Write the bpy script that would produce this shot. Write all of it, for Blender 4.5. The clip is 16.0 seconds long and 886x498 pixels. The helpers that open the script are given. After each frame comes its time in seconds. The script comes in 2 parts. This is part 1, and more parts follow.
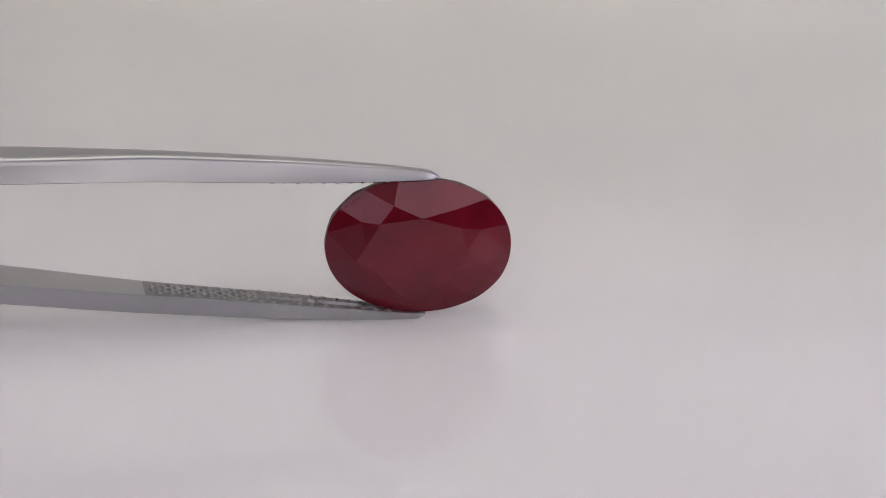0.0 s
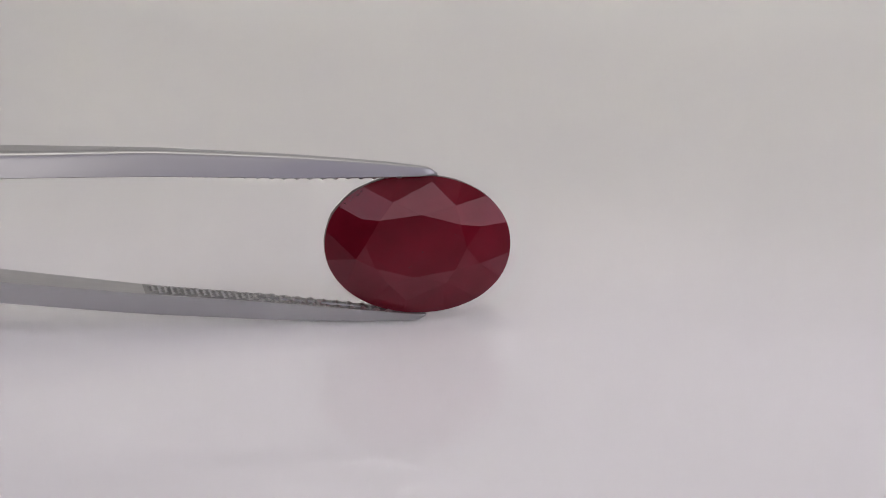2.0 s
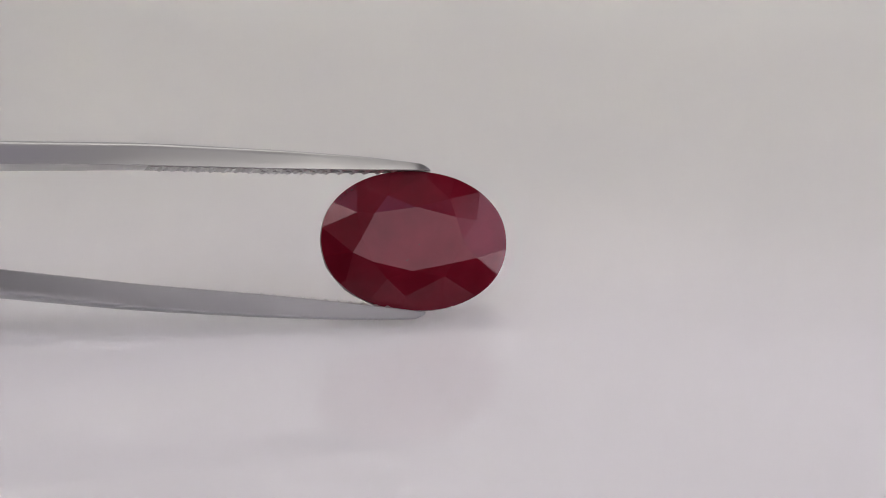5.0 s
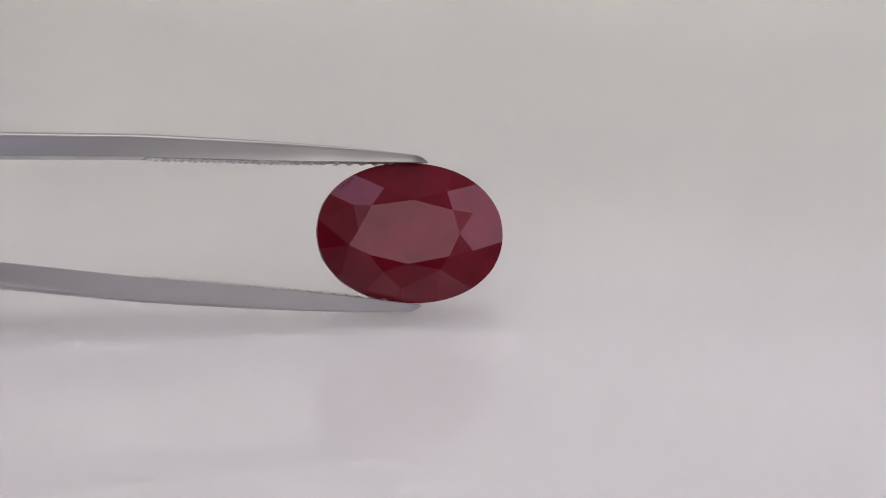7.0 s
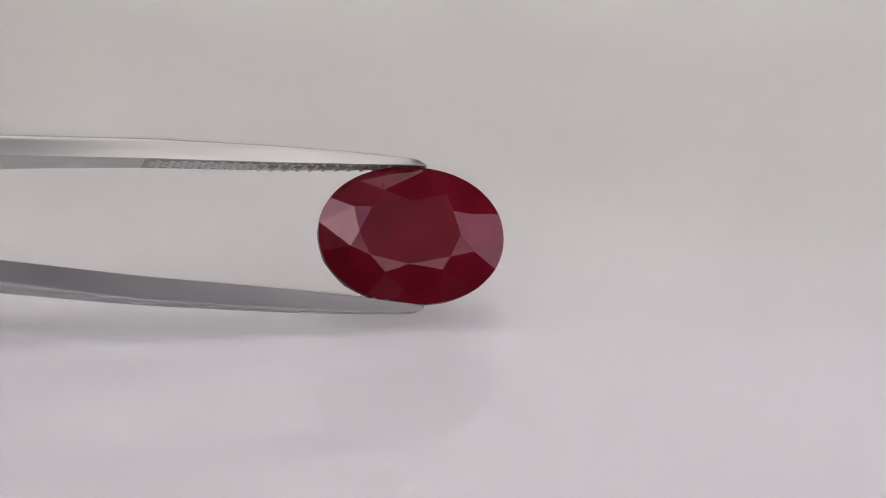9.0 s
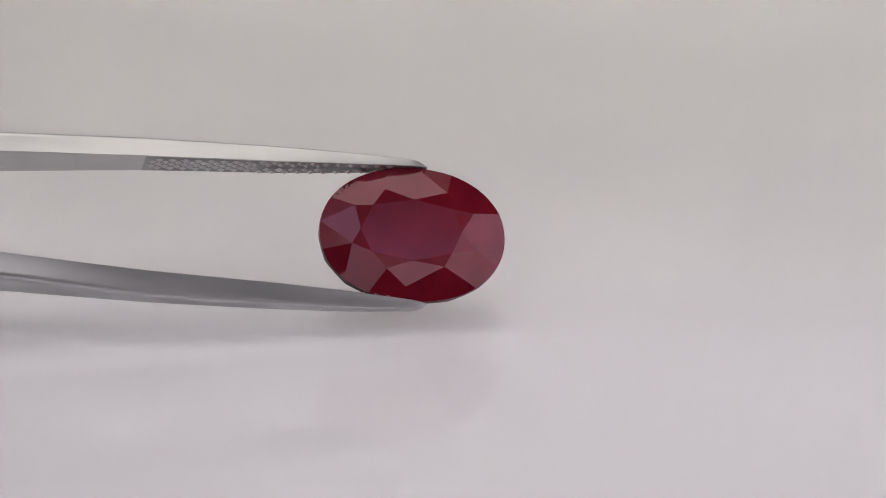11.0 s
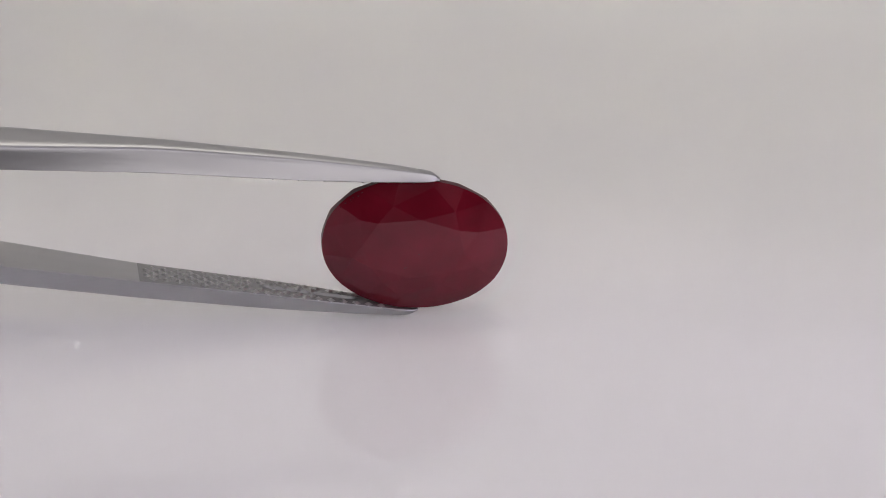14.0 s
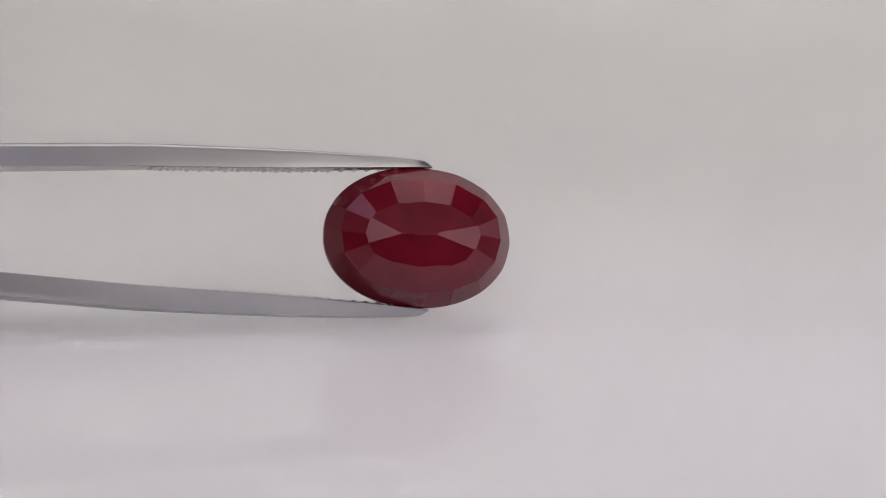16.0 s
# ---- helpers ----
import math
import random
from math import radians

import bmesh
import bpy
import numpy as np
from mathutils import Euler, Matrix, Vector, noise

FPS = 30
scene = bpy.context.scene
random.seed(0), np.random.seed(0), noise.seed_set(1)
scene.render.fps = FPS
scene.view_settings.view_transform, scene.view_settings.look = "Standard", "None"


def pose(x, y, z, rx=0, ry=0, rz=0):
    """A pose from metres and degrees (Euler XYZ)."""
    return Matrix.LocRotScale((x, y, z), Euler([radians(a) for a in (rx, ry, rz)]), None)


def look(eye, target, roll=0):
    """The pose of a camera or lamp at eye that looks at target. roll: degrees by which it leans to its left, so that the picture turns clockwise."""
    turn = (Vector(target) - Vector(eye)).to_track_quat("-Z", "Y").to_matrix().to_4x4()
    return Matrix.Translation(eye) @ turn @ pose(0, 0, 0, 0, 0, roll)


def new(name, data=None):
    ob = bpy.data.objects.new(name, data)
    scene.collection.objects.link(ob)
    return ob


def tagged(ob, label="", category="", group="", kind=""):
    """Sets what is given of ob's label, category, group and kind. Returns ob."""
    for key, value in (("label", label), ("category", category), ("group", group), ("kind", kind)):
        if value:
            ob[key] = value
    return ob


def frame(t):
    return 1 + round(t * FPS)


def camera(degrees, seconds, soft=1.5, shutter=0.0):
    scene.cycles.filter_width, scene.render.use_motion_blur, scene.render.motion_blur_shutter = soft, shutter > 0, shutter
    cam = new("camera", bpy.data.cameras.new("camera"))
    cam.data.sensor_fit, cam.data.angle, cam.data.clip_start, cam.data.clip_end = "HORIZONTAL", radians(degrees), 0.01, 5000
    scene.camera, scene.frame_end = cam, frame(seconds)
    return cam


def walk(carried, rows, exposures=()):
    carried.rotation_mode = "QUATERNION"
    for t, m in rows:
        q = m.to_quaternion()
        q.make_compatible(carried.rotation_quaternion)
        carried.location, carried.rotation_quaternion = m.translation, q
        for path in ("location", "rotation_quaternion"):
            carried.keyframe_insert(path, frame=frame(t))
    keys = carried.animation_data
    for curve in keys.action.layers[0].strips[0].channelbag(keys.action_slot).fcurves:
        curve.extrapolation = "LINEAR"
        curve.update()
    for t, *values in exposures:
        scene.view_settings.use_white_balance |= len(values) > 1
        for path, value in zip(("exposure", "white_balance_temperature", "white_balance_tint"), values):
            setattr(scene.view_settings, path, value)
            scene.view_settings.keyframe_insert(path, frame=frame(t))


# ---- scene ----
MM = 0.001
PX = 0.03614 * MM          # tweezers and stone were laid out on a 0.036 mm grid

# camera: a long lens that looks down on the table at a low angle
ELEV = 19.0
DIST = 0.32
CENTRE = Vector((0, 0, 5.2 * MM))      # the held stone's middle at rest
_e = radians(ELEV)
_eye = CENTRE + Vector((0, -math.cos(_e), math.sin(_e))) * DIST
ROLL = 2.1
_m = look(_eye, CENTRE, ROLL)
# the stone sits a little off the axis of the lens
_aim = CENTRE + _m.to_3x3() @ Vector((43 * PX, -15 * PX, 0))
CAM_POSE = Matrix.Translation(_aim - CENTRE) @ _m
cam = camera(10.12, 16.0, soft=0.95)
walk(cam, [(0.0, CAM_POSE), (16.0, CAM_POSE)], exposures=[(0.0, -0.08), (16.0, -0.05)])

# light: LED panels and soft boxes at the sides of a small open photo tent, its lit front cloth beside the slot for the lens,
# a warm panel overhead and a light box under the milky sheet
world = bpy.data.worlds.new("world")
scene.world = world
world.use_nodes = True
world.node_tree.nodes["Background"].inputs[0].default_value = (0.11, 0.105, 0.107, 1)


def panel(name, eye, target, w, h, watts, colour):
    data = bpy.data.lights.new(name, "AREA")
    data.shape, data.size, data.size_y = "RECTANGLE", w, h
    data.energy, data.color = watts, colour
    ob = new(name, data)
    ob.matrix_world = look(eye, target)
    return ob


panel("ceiling_panel", (-0.02, 0.115, 0.42), (-0.02, 0.114, 0), 0.30, 0.25, 0.51, (1.0, 0.94, 0.88))
panel("front_diffuser_east", (0.172, -0.236, 0.133), (0.172, 0, 0.133), 0.31, 0.105, 0.142, (1.0, 0.94, 0.97))
panel("front_diffuser_west", (-0.045, -0.236, 0.128), (-0.045, 0, 0.128), 0.06, 0.115, 0.0243, (0.9, 0.88, 1.0))
panel("front_led_strip", (0.15, -0.236, 0.347), (0.15, 0, 0.347), 0.22, 0.035, 0.0405, (0.62, 0.58, 1.0))
panel("led_panel_west", (-0.104, -0.167, 0.231), (0, 0, 0.005), 0.05, 0.05, 0.0364, (1.0, 0.96, 0.92))
panel("soft_box_west", (-0.08, -0.15, 0.285), (0, 0, 0.005), 0.17, 0.07, 0.0588, (0.74, 0.70, 1.0))
panel("led_spot_west", (-0.200, -0.194, 0.180), (0, 0, 0.005), 0.014, 0.014, 0.009, (0.75, 0.7, 1.0))
panel("led_spot_east", (0.313, -0.166, 0.070), (0, 0, 0.005), 0.024, 0.022, 0.045, (1.0, 0.97, 1.0))
panel("soft_box_east", (0.293, -0.107, 0.185), (0, 0, 0.005), 0.20, 0.22, 0.235, (0.89, 0.85, 1.0))
# the milky sheet lies on a light box
panel("table_light", (-0.06, 0.075, -0.06), (-0.06, 0.07501, 0), 0.42, 0.31, 1.78, (1.0, 0.985, 0.98))


# ---- materials ----
def material(name, base, rough=0.5, metal=0.0, ior=1.45):
    m = bpy.data.materials.new(name)
    m.use_nodes = True
    b = m.node_tree.nodes["Principled BSDF"]
    b.inputs["Base Color"].default_value = (*base, 1)
    b.inputs["Roughness"].default_value = rough
    b.inputs["Metallic"].default_value = metal
    b.inputs["IOR"].default_value = ior
    return m, b, m.node_tree


def noise_mix(tree, scale, lo, hi, detail=4.0, stretch=(1, 1, 1)):
    """Colour that wanders between lo and hi, at object coordinates."""
    co = tree.nodes.new("ShaderNodeTexCoord")
    mp = tree.nodes.new("ShaderNodeMapping")
    mp.inputs["Scale"].default_value = stretch
    tx = tree.nodes.new("ShaderNodeTexNoise")
    tx.inputs["Scale"].default_value = scale
    tx.inputs["Detail"].default_value = detail
    rp = tree.nodes.new("ShaderNodeValToRGB")
    rp.color_ramp.elements[0].position, rp.color_ramp.elements[1].position = 0.3, 0.7
    rp.color_ramp.elements[0].color, rp.color_ramp.elements[1].color = (*lo, 1), (*hi, 1)
    tree.links.new(co.outputs["Object"], mp.inputs["Vector"])
    tree.links.new(mp.outputs[0], tx.inputs["Vector"])
    tree.links.new(tx.outputs["Fac"], rp.inputs["Fac"])
    return tx, rp


def bump(tree, shader, tx, distance, strength=0.3):
    bp = tree.nodes.new("ShaderNodeBump")
    bp.inputs["Strength"].default_value, bp.inputs["Distance"].default_value = strength, distance
    tree.links.new(tx.outputs["Fac"], bp.inputs["Height"])
    tree.links.new(bp.outputs[0], shader.inputs["Normal"])


SHEET, b, tr = material("white_acrylic", (0.8, 0.78, 0.785), 0.015, 0.0, 1.36)
# light spreads about a centimetre inside the milky plastic
b.inputs["Subsurface Weight"].default_value = 1.0
b.inputs["Subsurface Radius"].default_value = (1.0, 1.0, 1.0)
b.inputs["Subsurface Scale"].default_value = 0.004
# uneven lighting put into the colour: lilac white in front, dimmer and warmer behind, slightly uneven
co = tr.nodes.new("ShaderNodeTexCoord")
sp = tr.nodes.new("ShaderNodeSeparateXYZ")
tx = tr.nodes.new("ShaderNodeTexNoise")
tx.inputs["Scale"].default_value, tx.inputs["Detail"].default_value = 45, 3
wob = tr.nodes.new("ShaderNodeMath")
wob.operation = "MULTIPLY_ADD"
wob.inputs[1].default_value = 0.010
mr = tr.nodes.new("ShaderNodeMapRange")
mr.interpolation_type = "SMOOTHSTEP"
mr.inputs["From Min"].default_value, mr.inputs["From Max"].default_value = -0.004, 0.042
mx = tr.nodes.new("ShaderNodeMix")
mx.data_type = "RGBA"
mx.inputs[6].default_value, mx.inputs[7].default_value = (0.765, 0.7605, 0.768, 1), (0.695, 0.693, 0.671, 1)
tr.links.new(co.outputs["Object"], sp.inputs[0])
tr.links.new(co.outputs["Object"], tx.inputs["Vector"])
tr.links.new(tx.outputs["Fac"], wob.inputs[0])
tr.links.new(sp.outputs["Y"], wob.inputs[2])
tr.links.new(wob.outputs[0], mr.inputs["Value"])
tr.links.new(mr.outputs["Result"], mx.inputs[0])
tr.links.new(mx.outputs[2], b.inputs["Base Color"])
WALL, b, tr = material("room_paint", (0.14, 0.13, 0.135), 0.8)
tx, rp = noise_mix(tr, 8, (0.13, 0.12, 0.125), (0.15, 0.14, 0.145))
tr.links.new(rp.outputs[0], b.inputs["Base Color"])
STEEL, b, tr = material("brushed_steel", (0.45, 0.45, 0.46), 0.28, 1.0)
tx, rp = noise_mix(tr, 1500, (0.33,) * 3, (0.38,) * 3, 2.0, stretch=(0.25, 1, 1))
tr.links.new(rp.outputs[0], b.inputs["Roughness"])
ROUGH_STEEL, b, tr = material("matt_steel", (0.30, 0.30, 0.30), 0.5, 1.0)
tx, rp = noise_mix(tr, 3000, (0.45,) * 3, (0.56,) * 3)
tr.links.new(rp.outputs[0], b.inputs["Roughness"])
# the light that the teeth catch is put into a paler steel colour
LIT_STEEL, b, tr = material("lit_tooth_steel", (0.66, 0.66, 0.66), 0.3, 1.0)
tx, rp = noise_mix(tr, 4000, (0.26,) * 3, (0.38,) * 3)
tr.links.new(rp.outputs[0], b.inputs["Roughness"])
CLOTH, b, tr = material("tent_cloth", (0.78, 0.72, 0.64), 0.9)
tx, rp = noise_mix(tr, 900, (0.76, 0.73, 0.67), (0.80, 0.77, 0.71))
tr.links.new(rp.outputs[0], b.inputs["Base Color"])
RUBY, b, tr = material("ruby", (0.2, 0.008, 0.018), 0.06, 0.0, 1.77)
b.inputs["Transmission Weight"].default_value = 0.2
b.inputs["Specular IOR Level"].default_value = 0.27
b.inputs["Specular Tint"].default_value = (1.0, 0.68, 0.77, 1)
tx, rp = noise_mix(tr, 350, (0.14, 0.0055, 0.015), (0.23, 0.010, 0.026))
tr.links.new(rp.outputs[0], b.inputs["Base Color"])


tx = tr.nodes.new("ShaderNodeTexNoise")
tx.inputs["Scale"].default_value, tx.inputs["Detail"].default_value = 2600, 5
bump(tr, b, tx, 2e-6, 0.25)
RIM, b, tr = material("ruby_rim", (0.06, 0.003, 0.008), 0.35, 0.0, 1.6)
b.inputs["Specular IOR Level"].default_value = 0.2
tx, rp = noise_mix(tr, 900, (0.05, 0.0025, 0.007), (0.08, 0.004, 0.010))
tr.links.new(rp.outputs[0], b.inputs["Base Color"])


def part(name, bm, mat, parent=None, label="", smooth=False):
    me = bpy.data.meshes.new(name)
    bm.normal_update()
    bm.to_mesh(me)
    bm.free()
    me.materials.append(mat)
    if smooth:
        for p in me.polygons:
            p.use_smooth = True
    ob = new(name, me)
    if parent:
        ob.parent = parent
    return tagged(ob, label)


# ---- setting ----
def sweep():
    """White glossy sheet that lies flat and bends up behind the stone."""
    prof = [(-0.083, 0.0), (-0.04, 0.0), (-0.02, 0.0)]
    y0, R = 0.003, 0.085
    for i in range(33):
        a = radians(80 * i / 32)
        prof.append((y0 + R * math.sin(a), R * (1 - math.cos(a))))
    a = radians(80)
    y, z = prof[-1]
    prof.append((y + 0.08 * math.cos(a), z + 0.08 * math.sin(a)))
    bm = bmesh.new()
    cols = []
    for x in (-0.398, 0.398):
        cols.append([bm.verts.new((x, y, z)) for y, z in prof])
    for k in range(len(prof) - 1):
        bm.faces.new((cols[0][k], cols[1][k], cols[1][k + 1], cols[0][k + 1]))
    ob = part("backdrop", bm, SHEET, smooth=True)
    mod = ob.modifiers.new("thick", "SOLIDIFY")
    mod.thickness, mod.offset = 0.004, -1
    return tagged(ob, "glossy white acrylic sheet bent up into a backdrop", "backdrop", kind="structure")


def box(bm, lo, hi):
    vs = [bm.verts.new((x, y, z)) for x in (lo[0], hi[0]) for y in (lo[1], hi[1]) for z in (lo[2], hi[2])]
    for f in ((0, 1, 3, 2), (4, 6, 7, 5), (0, 4, 5, 1), (2, 3, 7, 6), (0, 2, 6, 4), (1, 5, 7, 3)):
        bm.faces.new([vs[i] for i in f])


def slab(name, boxes, mat, label, category):
    bm = bmesh.new()
    for lo, hi in boxes:
        box(bm, lo, hi)
    return tagged(part(name, bm, mat), label, category, kind="structure")


def room():
    w, d, h, z = 0.9, 0.9, 0.9, -0.2
    for nm, lo, hi in (("wall_west", (-w - .05, -d, z), (-w, d, h)), ("wall_east", (w, -d, z), (w + .05, d, h)),
                       ("wall_north", (-w, d, z), (w, d + .05, h)), ("wall_south", (-w, -d - .05, z), (w, -d, h)),
                       ("ceiling", (-w, -d, h), (w, d, h + .05)), ("floor", (-w, -d, z - .05), (w, d, z))):
        kind = nm.split("_")[0]
        slab(nm, [(lo, hi)], WALL, "plain grey painted " + kind + " of the dim room", kind)


def tent():
    """Plain cloth walls round the sheet; the front one has the opening that the lens looks through."""
    h, f, b = 0.375, -0.24, 0.15
    slab("wall_1", [((-.404, f, -.1), (-.4, b, h))], CLOTH, "plain warm white cloth tent wall", "wall")
    slab("wall_2", [((.4, f, -.1), (.404, b, .38))], CLOTH, "plain warm white cloth tent wall", "wall")
    slab("wall_3", [((-.4, f - .004, -.1), (-.36, f, h)), ((-.36, f - .004, .155), (-.10, f, h)), ((.34, f - .004, -.1), (.4, f, h)),
                    ((-.10, f - .004, .070), (-.012, f, h)), ((.012, f - .004, .070), (.34, f, h)), ((-.012, f - .004, .100), (.012, f, h))],
         CLOTH, "plain warm white cloth tent wall with an opening", "wall")
    # the light box under the sheet, shut towards the lens, on a dark table
    slab("wall_4", [((-.398, -.087, -.1), (.398, -.083, -.0045))], WALL, "plain grey front board of the light box", "wall")
    slab("floor_1", [((-.6, -.7, -.12), (.6, .4, -.1004))], WALL, "plain dark grey table top under the tent", "floor")
    # unseen cloth added overhead so that the steel arms mirror something pale
    slab("ceiling_reflector", [((-.404, f - .004, h + .001), (.404, -.06, h + .005))], CLOTH, "unseen warm white cloth over the tent's front, added as a reflector", "ceiling")


sweep()
room()
tent()


# ---- stone ----
def ruby():
    A, B = 166 * PX, 124 * PX
    HG, HT, HM = 5 * PX, 28.5 * PX, 15 * PX          # girdle, table and star heights (towards -y)
    bm = bmesh.new()

    def ell(a, b, t):
        # slightly fuller than an ellipse
        c, q, n = math.cos(t), math.sin(t), 2.12
        r = (abs(c) ** n + abs(q) ** n) ** (-1 / n)
        return np.array((a * r * c, b * r * q))

    # an eight-main crown, a little uneven as the cutter left it: size and twist (degrees) of each table corner, star tip and main
    TURN = -2.0
    tables = [(.97, 2.6), (1.03, -4.1), (.90, 1.8), (1.08, 7.6), (1.11, 2.0), (1.08, -6.5), (.88, -2.7), (.97, 7.7)]
    stars = [(1.03, 4.9), (1.0, -6.7), (.985, 5.9), (1.035, -5.4), (1.01, -2.7), (.92, -3.1), (.855, 11.3), (1.0, 5.4)]
    mains = [(1, -2.3), (1, 3.1), (.925, -4.8), (1, -5.2), (1, -6.4), (.925, -3.4), (.815, -4.5), (1, -1.3)]

    def spots(a, b, table, half):
        return [ell(a * q, b * q, radians((k + half) * 45 + TURN + d)) for k, (q, d) in enumerate(table)]
    T = [np.array((*p, HT)) for p in spots(A * .525, B * .515, tables, 0)]
    M = [np.array((*p, HM)) for p in spots(A * .695, B * .695, stars, .5)]
    G = [np.array((*p, HG)) for p in spots(A, B, mains, 0)]
    # star tip heights that bring the flat mains down to the rim
    share = [np.linalg.solve(np.array((T[k], M[k - 1], M[k])).T * ((1,), (1,), (0,)) + ((0,) * 3, (0,) * 3, (1,) * 3), np.array((*G[k][:2], 1)))
             for k in range(8)]
    rows, want = [], []
    for k in range(8):
        row = np.zeros(8)
        row[k - 1], row[k] = share[k][1:]
        rows.append(row)
        want.append(HG + (1 - mains[k][0]) * 60 * PX - share[k][0] * HT)
    rows += list(np.eye(8) * .5)
    want += [HM * .5] * 8
    for k, h in enumerate(np.linalg.lstsq(np.array(rows), np.array(want), rcond=None)[0]):
        M[k][2] = h
    for k in range(8):
        G[k][2] = share[k] @ (HT, M[k - 1][2], M[k][2])

    def V(p):
        return bm.verts.new((p[0], -p[2], p[1]))
    tv, gv, mv = [V(p) for p in T], [V(p) for p in G], [V(p) for p in M]
    STEP = 5
    ang = [radians(k * 45 + TURN + d) for k, (q, d) in enumerate(mains)]
    halves = []
    for k in range(8):
        k2 = (k + 1) % 8
        a0, a1 = ang[k], ang[k2] + (math.tau if k2 == 0 else 0)
        mid = np.array((*ell(A, B, (a0 + a1) / 2), HG))
        mid_v = V(mid)
        for p, q, u0, u1 in ((G[k], mid, a0, (a0 + a1) / 2), (mid, G[k2], (a0 + a1) / 2, a1)):
            n = np.cross(q - p, M[k] - p)
            pts = []
            for j in range(STEP + 1):
                xy = ell(A, B, u0 + (u1 - u0) * j / STEP)
                pts.append(np.array((*xy, (n @ p - n[0] * xy[0] - n[1] * xy[1]) / n[2])))
            halves.append((k, mid_v, pts))
    rim = []
    for k in range(8):
        # where a main stops short of the rim, its two neighbours meet on a ridge
        if mains[k][0] < 1:
            foot = V((halves[2 * k][2][0] + halves[2 * k - 1][2][-1]) / 2)
        else:
            foot = gv[k]
        rim.append([foot])
    for k in range(8):
        k2 = (k + 1) % 8
        mid_v = halves[2 * k][1]
        left = [V(p) for p in halves[2 * k][2][1:-1]]
        right = [V(p) for p in halves[2 * k + 1][2][1:-1]]
        inner = [gv[k]] if mains[k][0] < 1 else []
        inner2 = [gv[k2]] if mains[k2][0] < 1 else []
        bm.faces.new([mv[k], *inner, rim[k][0], *left, mid_v])
        bm.faces.new([mv[k], mid_v, *right, rim[k2][0], *inner2])
        bm.faces.new([tv[k], mv[k], tv[k2]])
        rim[k] += [*left, mid_v, *right]
    rim = [v for row in rim for v in row]
    for k in range(8):
        bm.faces.new([tv[k], mv[k - 1], gv[k], mv[k]])
    bm.faces.new(tv)
    crown_faces = len(bm.faces)
    # the rest is cut out of an oval prism, plane by plane
    N = len(rim)
    cutter = bmesh.new()
    top = [cutter.verts.new(v.co) for v in rim]
    low = [cutter.verts.new((v.co.x, 120 * PX, v.co.z)) for v in rim]
    for j in range(N):
        cutter.faces.new((top[j], top[(j + 1) % N], low[(j + 1) % N], low[j]))
    cutter.faces.new(low)
    rng = random.Random(5)

    def grind(p, n):
        """Takes away all beyond the plane through p with the outward normal n, and closes the cut."""
        n = Vector((n[0], -n[2], n[1])).normalized() + Vector([rng.uniform(-.02, .02) for _ in range(3)])
        geom = cutter.verts[:] + cutter.edges[:] + cutter.faces[:]
        res = bmesh.ops.bisect_plane(cutter, geom=geom, dist=1e-8, plane_co=(p[0], -p[2], p[1]), plane_no=n, clear_outer=True)
        edges = [e for e in res["geom_cut"] if isinstance(e, bmesh.types.BMEdge)]
        if len(edges) > 2:
            bmesh.ops.contextual_create(cutter, geom=edges)

    def facet(a, b, depth, t, lean):
        p = np.array((*ell(a, b, t), depth))
        d = ell(a, b, t + .01) - ell(a, b, t - .01)
        out = np.array((d[1], -d[0])) / np.hypot(*d)
        grind(p, (out[0] * math.cos(lean), out[1] * math.cos(lean), -math.sin(lean)))

    for k in range(16):
        facet(A, B, -8 * PX, (k + .5) * math.pi / 8, radians(26.5))
    for k in range(16):
        facet(A * .86, B * .78, -58 * PX, (k + .5) * math.pi / 8, radians(60))
    for k in range(8):
        t = k * math.pi / 4
        p = np.array((*ell(A * .58, B * .38, t), -82 * PX))
        d = np.array((*(ell(A * .58, B * .38, t + .01) - ell(A * .58, B * .38, t - .01)), 0.0))
        n = np.cross(d, np.array((-4 * PX, 6 * PX, -90 * PX)) - p)
        grind(p, n if n[2] < 0 else -n)
    old = {}
    skirt, below = [], []
    for f in cutter.faces:
        (skirt if abs(f.normal.y) < 0.12 else below).append(f)
    for f in skirt + below:
        for v in f.verts:
            if v not in old:
                old[v] = bm.verts.new(v.co)
        bm.faces.new([old[v] for v in f.verts])
    girdle_faces = crown_faces + len(skirt)
    cutter.free()
    bmesh.ops.remove_doubles(bm, verts=bm.verts[:], dist=1e-8)
    bmesh.ops.recalc_face_normals(bm, faces=bm.faces[:])
    bm.faces.ensure_lookup_table()
    groups = (("crown", 0, crown_faces, "faceted crown with a flat oval table"), ("girdle", crown_faces, girdle_faces, "thin polished rim"),
              ("pavilion", girdle_faces, len(bm.faces), "stepped facets that run to a point"))
    root = new("ruby_gemstone")
    tagged(root, "deep red oval faceted ruby held between steel tweezer tips", "gemstone")
    for name, lo, hi, label in groups:
        piece = bmesh.new()
        made = {}
        for f in bm.faces[lo:hi]:
            for v in f.verts:
                if v not in made:
                    made[v] = piece.verts.new(v.co)
            piece.faces.new([made[v] for v in f.verts])
        part(name, piece, RIM if name == "girdle" else RUBY, root, label)
    bm.free()

    def fleck(name, u, v, h, size, proud, label):
        """A small dark splinter mark on the polish."""
        ch = bmesh.new()
        ring = [ch.verts.new((u + math.cos(a) * size * r, -h - proud * rng.uniform(.2, .7), v + math.sin(a) * size * r * .8))
                for a, r in ((j * math.tau / 7 + rng.uniform(-.3, .3), rng.uniform(.45, 1.25)) for j in range(7))]
        tip, low = ch.verts.new((u, -h - proud, v)), ch.verts.new((u, -h + 2.5 * PX, v))
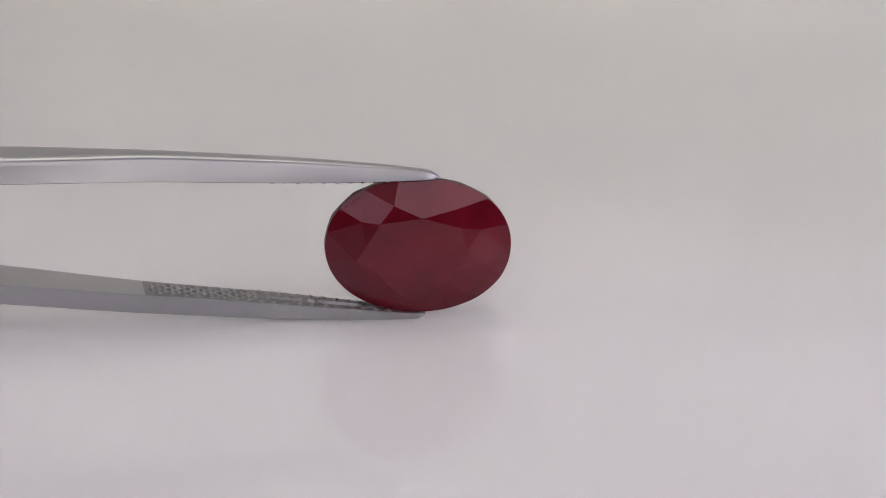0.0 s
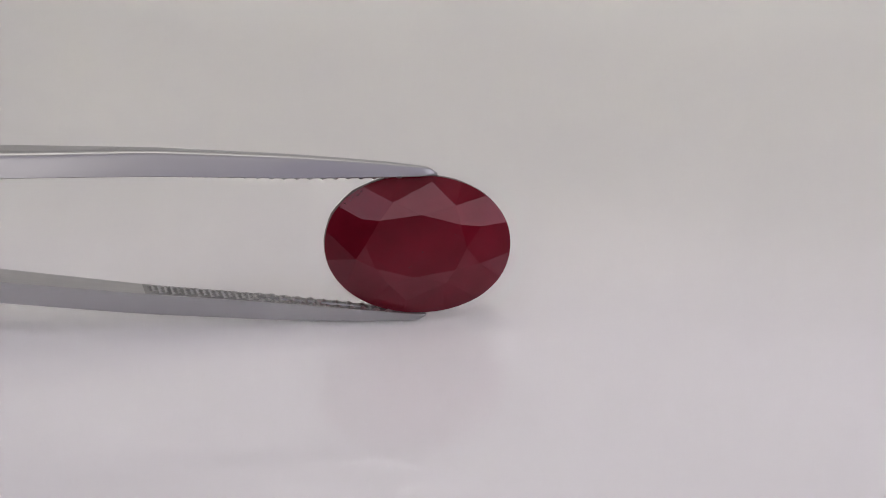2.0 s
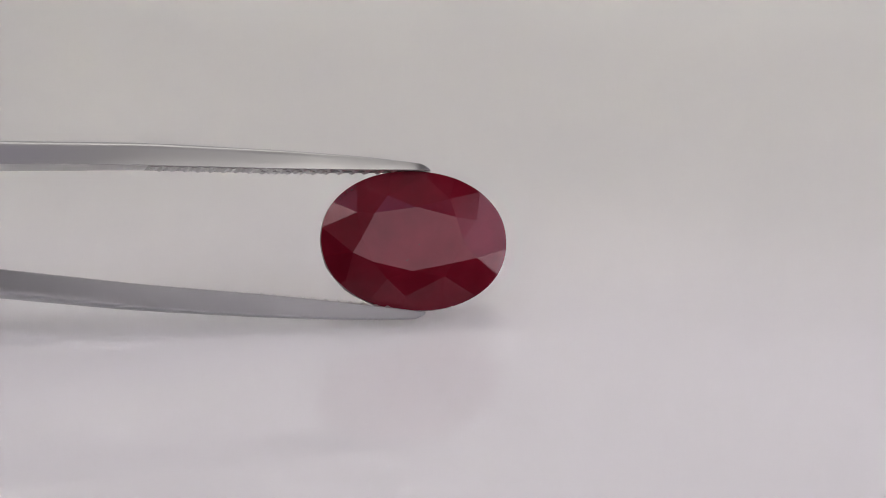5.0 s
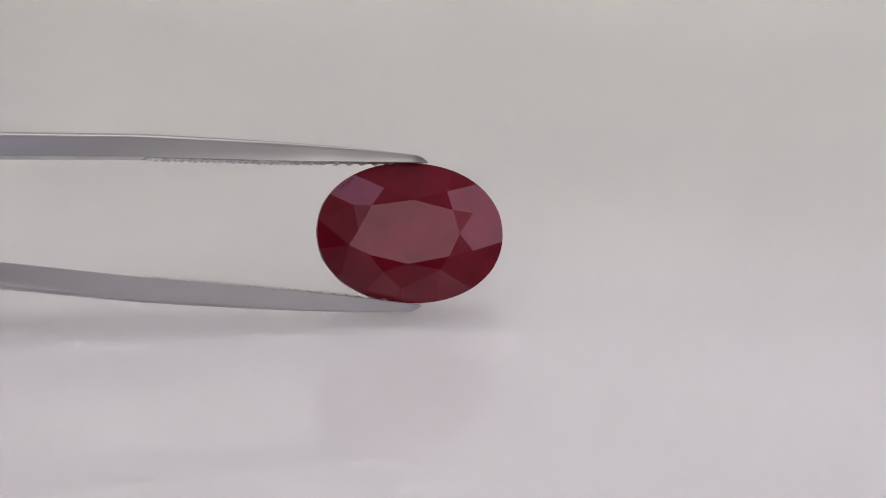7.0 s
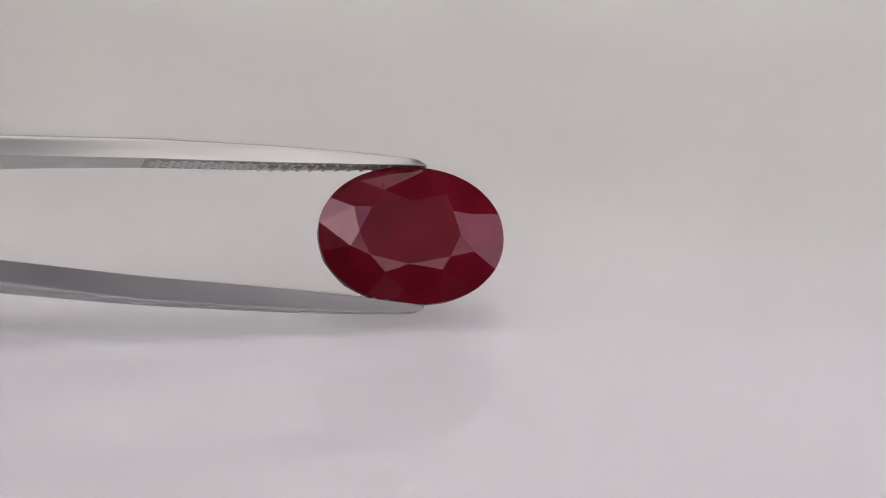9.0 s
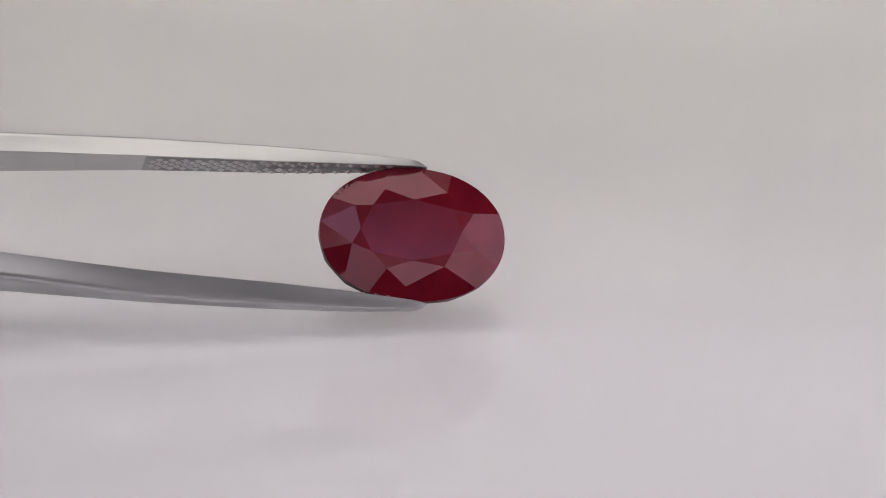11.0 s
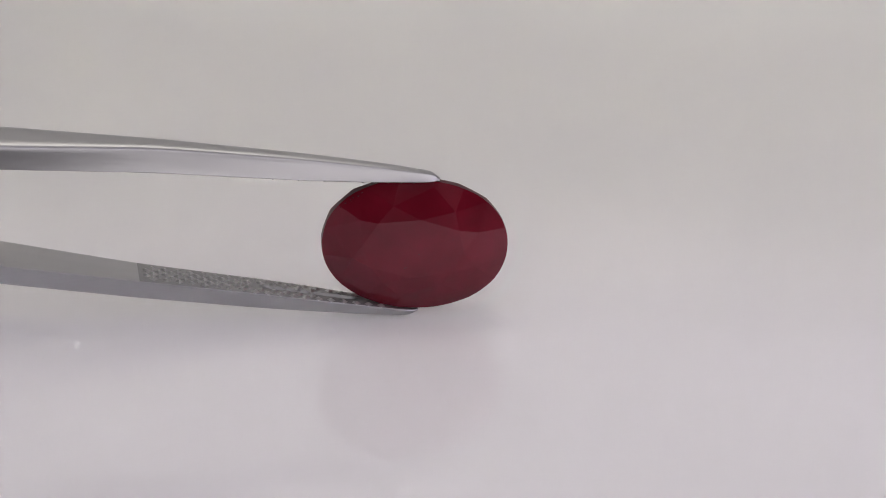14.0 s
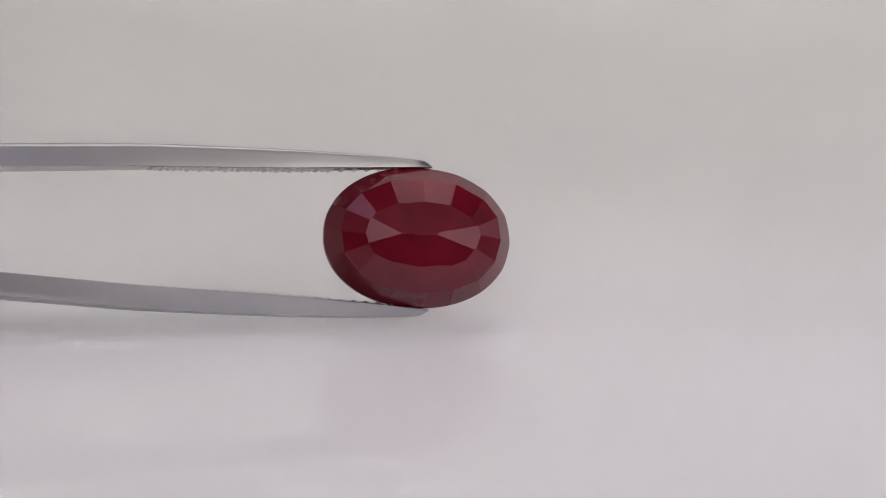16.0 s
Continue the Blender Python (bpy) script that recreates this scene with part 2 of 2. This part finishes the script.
        for j in range(7):
            ch.faces.new((ring[j], ring[(j + 1) % 7], tip))
            ch.faces.new((ring[(j + 1) % 7], ring[j], low))
        bmesh.ops.recalc_face_normals(ch, faces=ch.faces[:])
        part(name, ch, RIM, root, label)

    for deg, q, size in ((131, .968, 2.6), (134.5, .955, 3.2), (138, .972, 2.8), (141, .958, 2.4), (145, .968, 3.0), (150, .972, 2.0)):
        u, v = ell(A * q, B * q, radians(deg))
        fleck("chip", u, v, HG + (HM - HG) * (1 - q) / 0.135, size * .75 * PX, 2 * PX, "dark splintered nick at the rim")
    for u, v, size in ((6, -9, 1.5), (-16, -38, 2.0), (-13, -36, 1.3), (62, 24, 1.2)):
        fleck("pit", u * PX, v * PX, HT, size * PX, 0.3 * PX, "tiny dark pit in the polished table")
    return root


# ---- tweezers ----
def lerp(x, table):
    return float(np.interp(x, [p[0] for p in table], [p[1] for p in table]))


INNER = [(-2700, 4), (-2200, 22), (-741, 91.5), (-483, 104.5), (-241, 112), (-91, 119), (25, 126)]
OUTER = [(-2700, 30), (-2200, 62), (-741, 135.5), (-483, 147.5), (-241, 148.5), (-91, 145), (5, 139), (13, 136.5), (25, 129)]
W_IN = [(-2700, 150), (-1500, 160), (-741, 110), (-483, 78), (-181, 60), (-41, 42), (0, 34), (16, 24), (25, 12)]
W_OUT = [(-2700, 130), (-1500, 130), (-741, 84), (-483, 40), (-181, 24), (-41, 20), (0, 17), (16, 12), (25, 7)]


def eased(x, table, reach=45):
    """The table's value, rounded off at its bends away from the tip."""
    reach = min(reach, max(0.5, (24 - x) * 0.35))
    return sum(lerp(x + reach * k / 6, table) for k in range(-6, 7)) / 13


def arm(sign):
    bm = bmesh.new()
    rings = []
    xs = [-2700, -2450, -2200, -1900, -1600, -1300, -1100] + list(range(-1000, -300, 20)) + list(range(-300, -40, 7)) + [-40, -28, -16, -6, 2, 8, 13, 17, 20, 22.5, 24.3, 25]
    for x in xs:
        zi, zo = eased(x, INNER, 25), eased(x, OUTER)
        wi, wo = eased(x, W_IN) / 2, eased(x, W_OUT) / 2
        t = zo - zi
        d = 0.0
        if -276 < x < -66:          # the channel
            u = min(1.0, (x + 276) / 40, (-66 - x) / 40)
            d = 5.0 * u * u * (3 - 2 * u)
        g = 8.5
        side = [(wi + (wo - wi) * u, zi + t * u) for u in (.25, .5, .7, .84)]
        ye, ze = side[-1]
        edge = [(ye * (.4 + .6 * math.cos(radians(a))), ze + (zo - ze) * math.sin(radians(a))) for a in (22, 45, 68, 90)]
        half = [(g * .7, zi + d), (g, zi), (wi - 1.2, zi), (wi, zi + 1.2), *side, *edge]
        if wi < 13:
            half[0], half[1] = (wi * .3, zi), (wi * .5, zi)
        pts = [(0, zi + d)] + half + [(0, zo)] + [(-y, z) for y, z in reversed(half)]
        rings.append([bm.verts.new((x * PX, y * PX, sign * z * PX)) for y, z in pts])
    n = len(rings[0])
    for r, q in zip(rings, rings[1:]):
        for i in range(n):
            f = bm.faces.new((r[i], r[(i + 1) % n], q[(i + 1) % n], q[i]))
            # the ground grip between the teeth is dull
            if r[0].co.x > -482 * PX and (i < 3 or i > n - 4):
                f.material_index = 1
    bm.faces.new(rings[0])
    bm.faces.new(rings[-1])
    bmesh.ops.recalc_face_normals(bm, faces=bm.faces[:])
    return bm


def tooth_mesh(sign):
    bm = bmesh.new()
    base = [bm.verts.new((dx * PX, dy * PX, sign * 0.4 * PX)) for dx, dy in ((-8.8, 0), (0, -8.4), (8.8, 0), (0, 8.4))]
    top = [bm.verts.new((dx * PX, dy * PX, -sign * 3.5 * PX)) for dx, dy in ((-2.2, 0), (0, -2.2), (2.2, 0), (0, 2.2))]
    for j in range(4):
        bm.faces.new((base[j], base[(j + 1) % 4], top[(j + 1) % 4], top[j]))
    bm.faces.new(top)
    bmesh.ops.recalc_face_normals(bm, faces=bm.faces[:])
    me = bpy.data.meshes.new("tooth")
    bm.to_mesh(me)
    bm.free()
    me.materials.append(LIT_STEEL)
    return me


def serrate(blade, sign):
    """Rows of small pyramids on the inner face, on both sides of the channel."""
    me = tooth_mesh(sign)
    x, i = -466.0, 0
    while x < -40:
        half = lerp(x, W_IN) / 2 - 8
        if x < -276:
            ys = [21 * k + (0.0 if i % 2 else 10.5) for k in range(-4, 5)]
        elif i % 2:
            ys = [-half, half]
        else:
            ys = [-half + 10.5, half - 10.5] if x < -150 else []
        for y in ys:
            if abs(y) > half + .1:
                continue
            ob = new("tooth", me)
            ob.parent = blade
            ob.location = (x * PX, y * PX, sign * eased(x, INNER, 25) * PX)
        x += 11.4
        i += 1


def tweezers():
    root = new("tweezers")
    tagged(root, "fine-tipped stainless steel tweezers with serrated grips", "tweezers")
    for s in (1, -1):
        blade = part("arm", arm(s), STEEL, root, smooth=True)
        blade.data.materials.append(ROUGH_STEEL)
        blade.data.set_sharp_from_angle(angle=radians(38))
        serrate(blade, s)
    return root


GEM = ruby()
TOOL = tweezers()

# ---- moves ----
YAW = 8.6
# seconds, turn towards the lens, place in the picture plane on the layout grid, slope of the tweezers
PSI = [
    (0, 19, 740, 433, 2.8), (0.2, 14, 739, 430, 2.8), (0.4, 6, 738, 427, 2.8), (0.5, 2.5, 738, 426, 2.8),
    (0.6, -2, 738, 427, 2.8), (0.8, -10, 740, 429, 2.8), (1.0, -18.5, 741, 431, 2.8), (1.2, -14, 740, 431, 2.8),
    (1.4, -3, 740, 427, 2.8), (1.5, 1, 740, 425, 2.8), (1.6, 10, 740, 428, 2.8), (1.8, 21.5, 740, 436, 2.8),
    (2.0, 12.5, 739, 431, 2.8), (2.2, 6, 740, 430, 2.8), (2.4, -4, 741, 429, 2.8), (2.5, -7, 741, 428, 2.8),
    (2.6, -12, 741, 428, 2.8), (2.8, -19.5, 740, 428, 2.8), (3.0, -11.5, 738, 429, 2.8), (3.2, 1, 736, 432, 2.8),
    (3.4, 14, 734, 436, 2.8), (3.5, 19.5, 733, 438, 2.8), (3.6, 21, 733, 437, 2.8), (3.8, 12, 733, 432, 2.8),
    (4.0, 4.5, 733, 428, 2.8), (4.1, 1, 733, 428, 2.8), (4.2, -5, 733, 428, 2.8), (4.6, -18, 732, 427, 3.0),
    (5.0, -6, 732, 427, 3.1), (5.5, 20, 730, 427, 3.3), (5.9, 8, 729, 425, 3.4), (6.3, -11, 728, 425, 3.6),
    (6.4, -15, 728, 425, 3.6), (6.5, -18.5, 728, 424, 3.6), (6.7, -16, 727, 420, 3.6), (6.8, -9.5, 726, 417, 3.5),
    (7.0, -3, 725, 413, 3.3), (7.2, 9, 724, 418, 3.6), (7.4, 16.5, 722, 422, 3.9), (7.5, 20, 722, 426, 4.0),
    (7.6, 20, 722, 424, 3.8), (7.8, 12, 722, 420, 3.5), (8.0, 7, 722, 417, 3.2), (8.2, 0, 724, 416, 3.2),
    (8.3, -2, 725, 416, 3.2), (8.5, -5, 726, 416, 3.2), (8.7, -10, 727, 416, 3.2), (8.8, -14, 727, 417, 3.2),
    (9.0, -11.5, 727, 418, 3.2), (9.1, -6, 727, 418, 3.2), (9.2, -2, 728, 418, 3.2), (9.5, 10, 728, 417, 3.3),
    (9.9, 20, 728, 418, 3.3), (10.4, 3, 728, 417, 3.4), (11.0, -18, 729, 417, 3.5), (11.3, -11, 729, 417, 3.6),
    (11.5, -3.5, 729, 417, 3.6), (11.7, 5, 729, 422, 3.6), (11.8, 12, 729, 424, 3.9), (12.0, 22, 729, 431, 4.5),
    (12.2, 12, 729, 424, 4.0), (12.3, 6, 729, 422, 3.8), (12.5, -3.5, 729, 418, 3.6), (12.7, -9, 728, 420, 3.6),
    (12.8, -12.5, 728, 421, 3.6), (13.0, -17.5, 728, 423, 3.7), (13.2, -15.5, 729, 421, 3.7), (13.3, -11.5, 729, 420, 3.7),
    (13.5, -4, 729, 418, 3.7), (13.7, 4.5, 731, 421, 4.2), (13.8, 15, 732, 423, 4.5), (14.0, 25, 734, 430, 5.4),
    (14.1, 32, 734, 440, 5.7), (14.2, 39, 733, 447, 5.9), (14.3, 49, 732, 460, 5.8), (14.4, 58, 732, 477, 5.8),
    (14.5, 60, 732, 481, 6.2), (14.6, 63, 738, 486, 5.6), (14.7, 80, 748, 498, 4.9), (14.8, 83, 756, 499, 4.1),
    (14.9, 84, 754, 499, 4.0), (15.0, 86, 751, 500, 3.9), (15.1, 98, 747, 499, 3.5), (15.2, 103, 742, 503, 3.2),
    (15.3, 108, 738, 497, 3.3), (15.4, 113, 735, 496, 3.3), (15.5, 117, 733, 492, 3.6), (15.6, 130, 731, 478, 4.0),
    (15.7, 143, 729, 455, 3.3), (15.8, 158, 730, 436, 2.5), (15.9, 170, 733, 425, 2.4), (16.0, 175.5, 736, 422, 2.4),
]


def held(psi, x, y, slope):
    """Pose of the tweezers for a turn psi from facing the lens, and a shift in the picture plane."""
    m = CAM_POSE.to_3x3()
    p = CENTRE + m @ Vector(((x - 741) * PX, 0, 0)) + Vector((0, 0, -(y - 426) * PX / math.cos(_e)))
    return pose(*p, psi - ELEV, slope + 0.75, YAW)


def motions():
    rows = [(t, held(*row)) for t, *row in PSI]
    walk(TOOL, rows)
    walk(GEM, [(t, m @ pose(0, 0, 0, 0, -1.0, 0)) for t, m in rows])


motions()
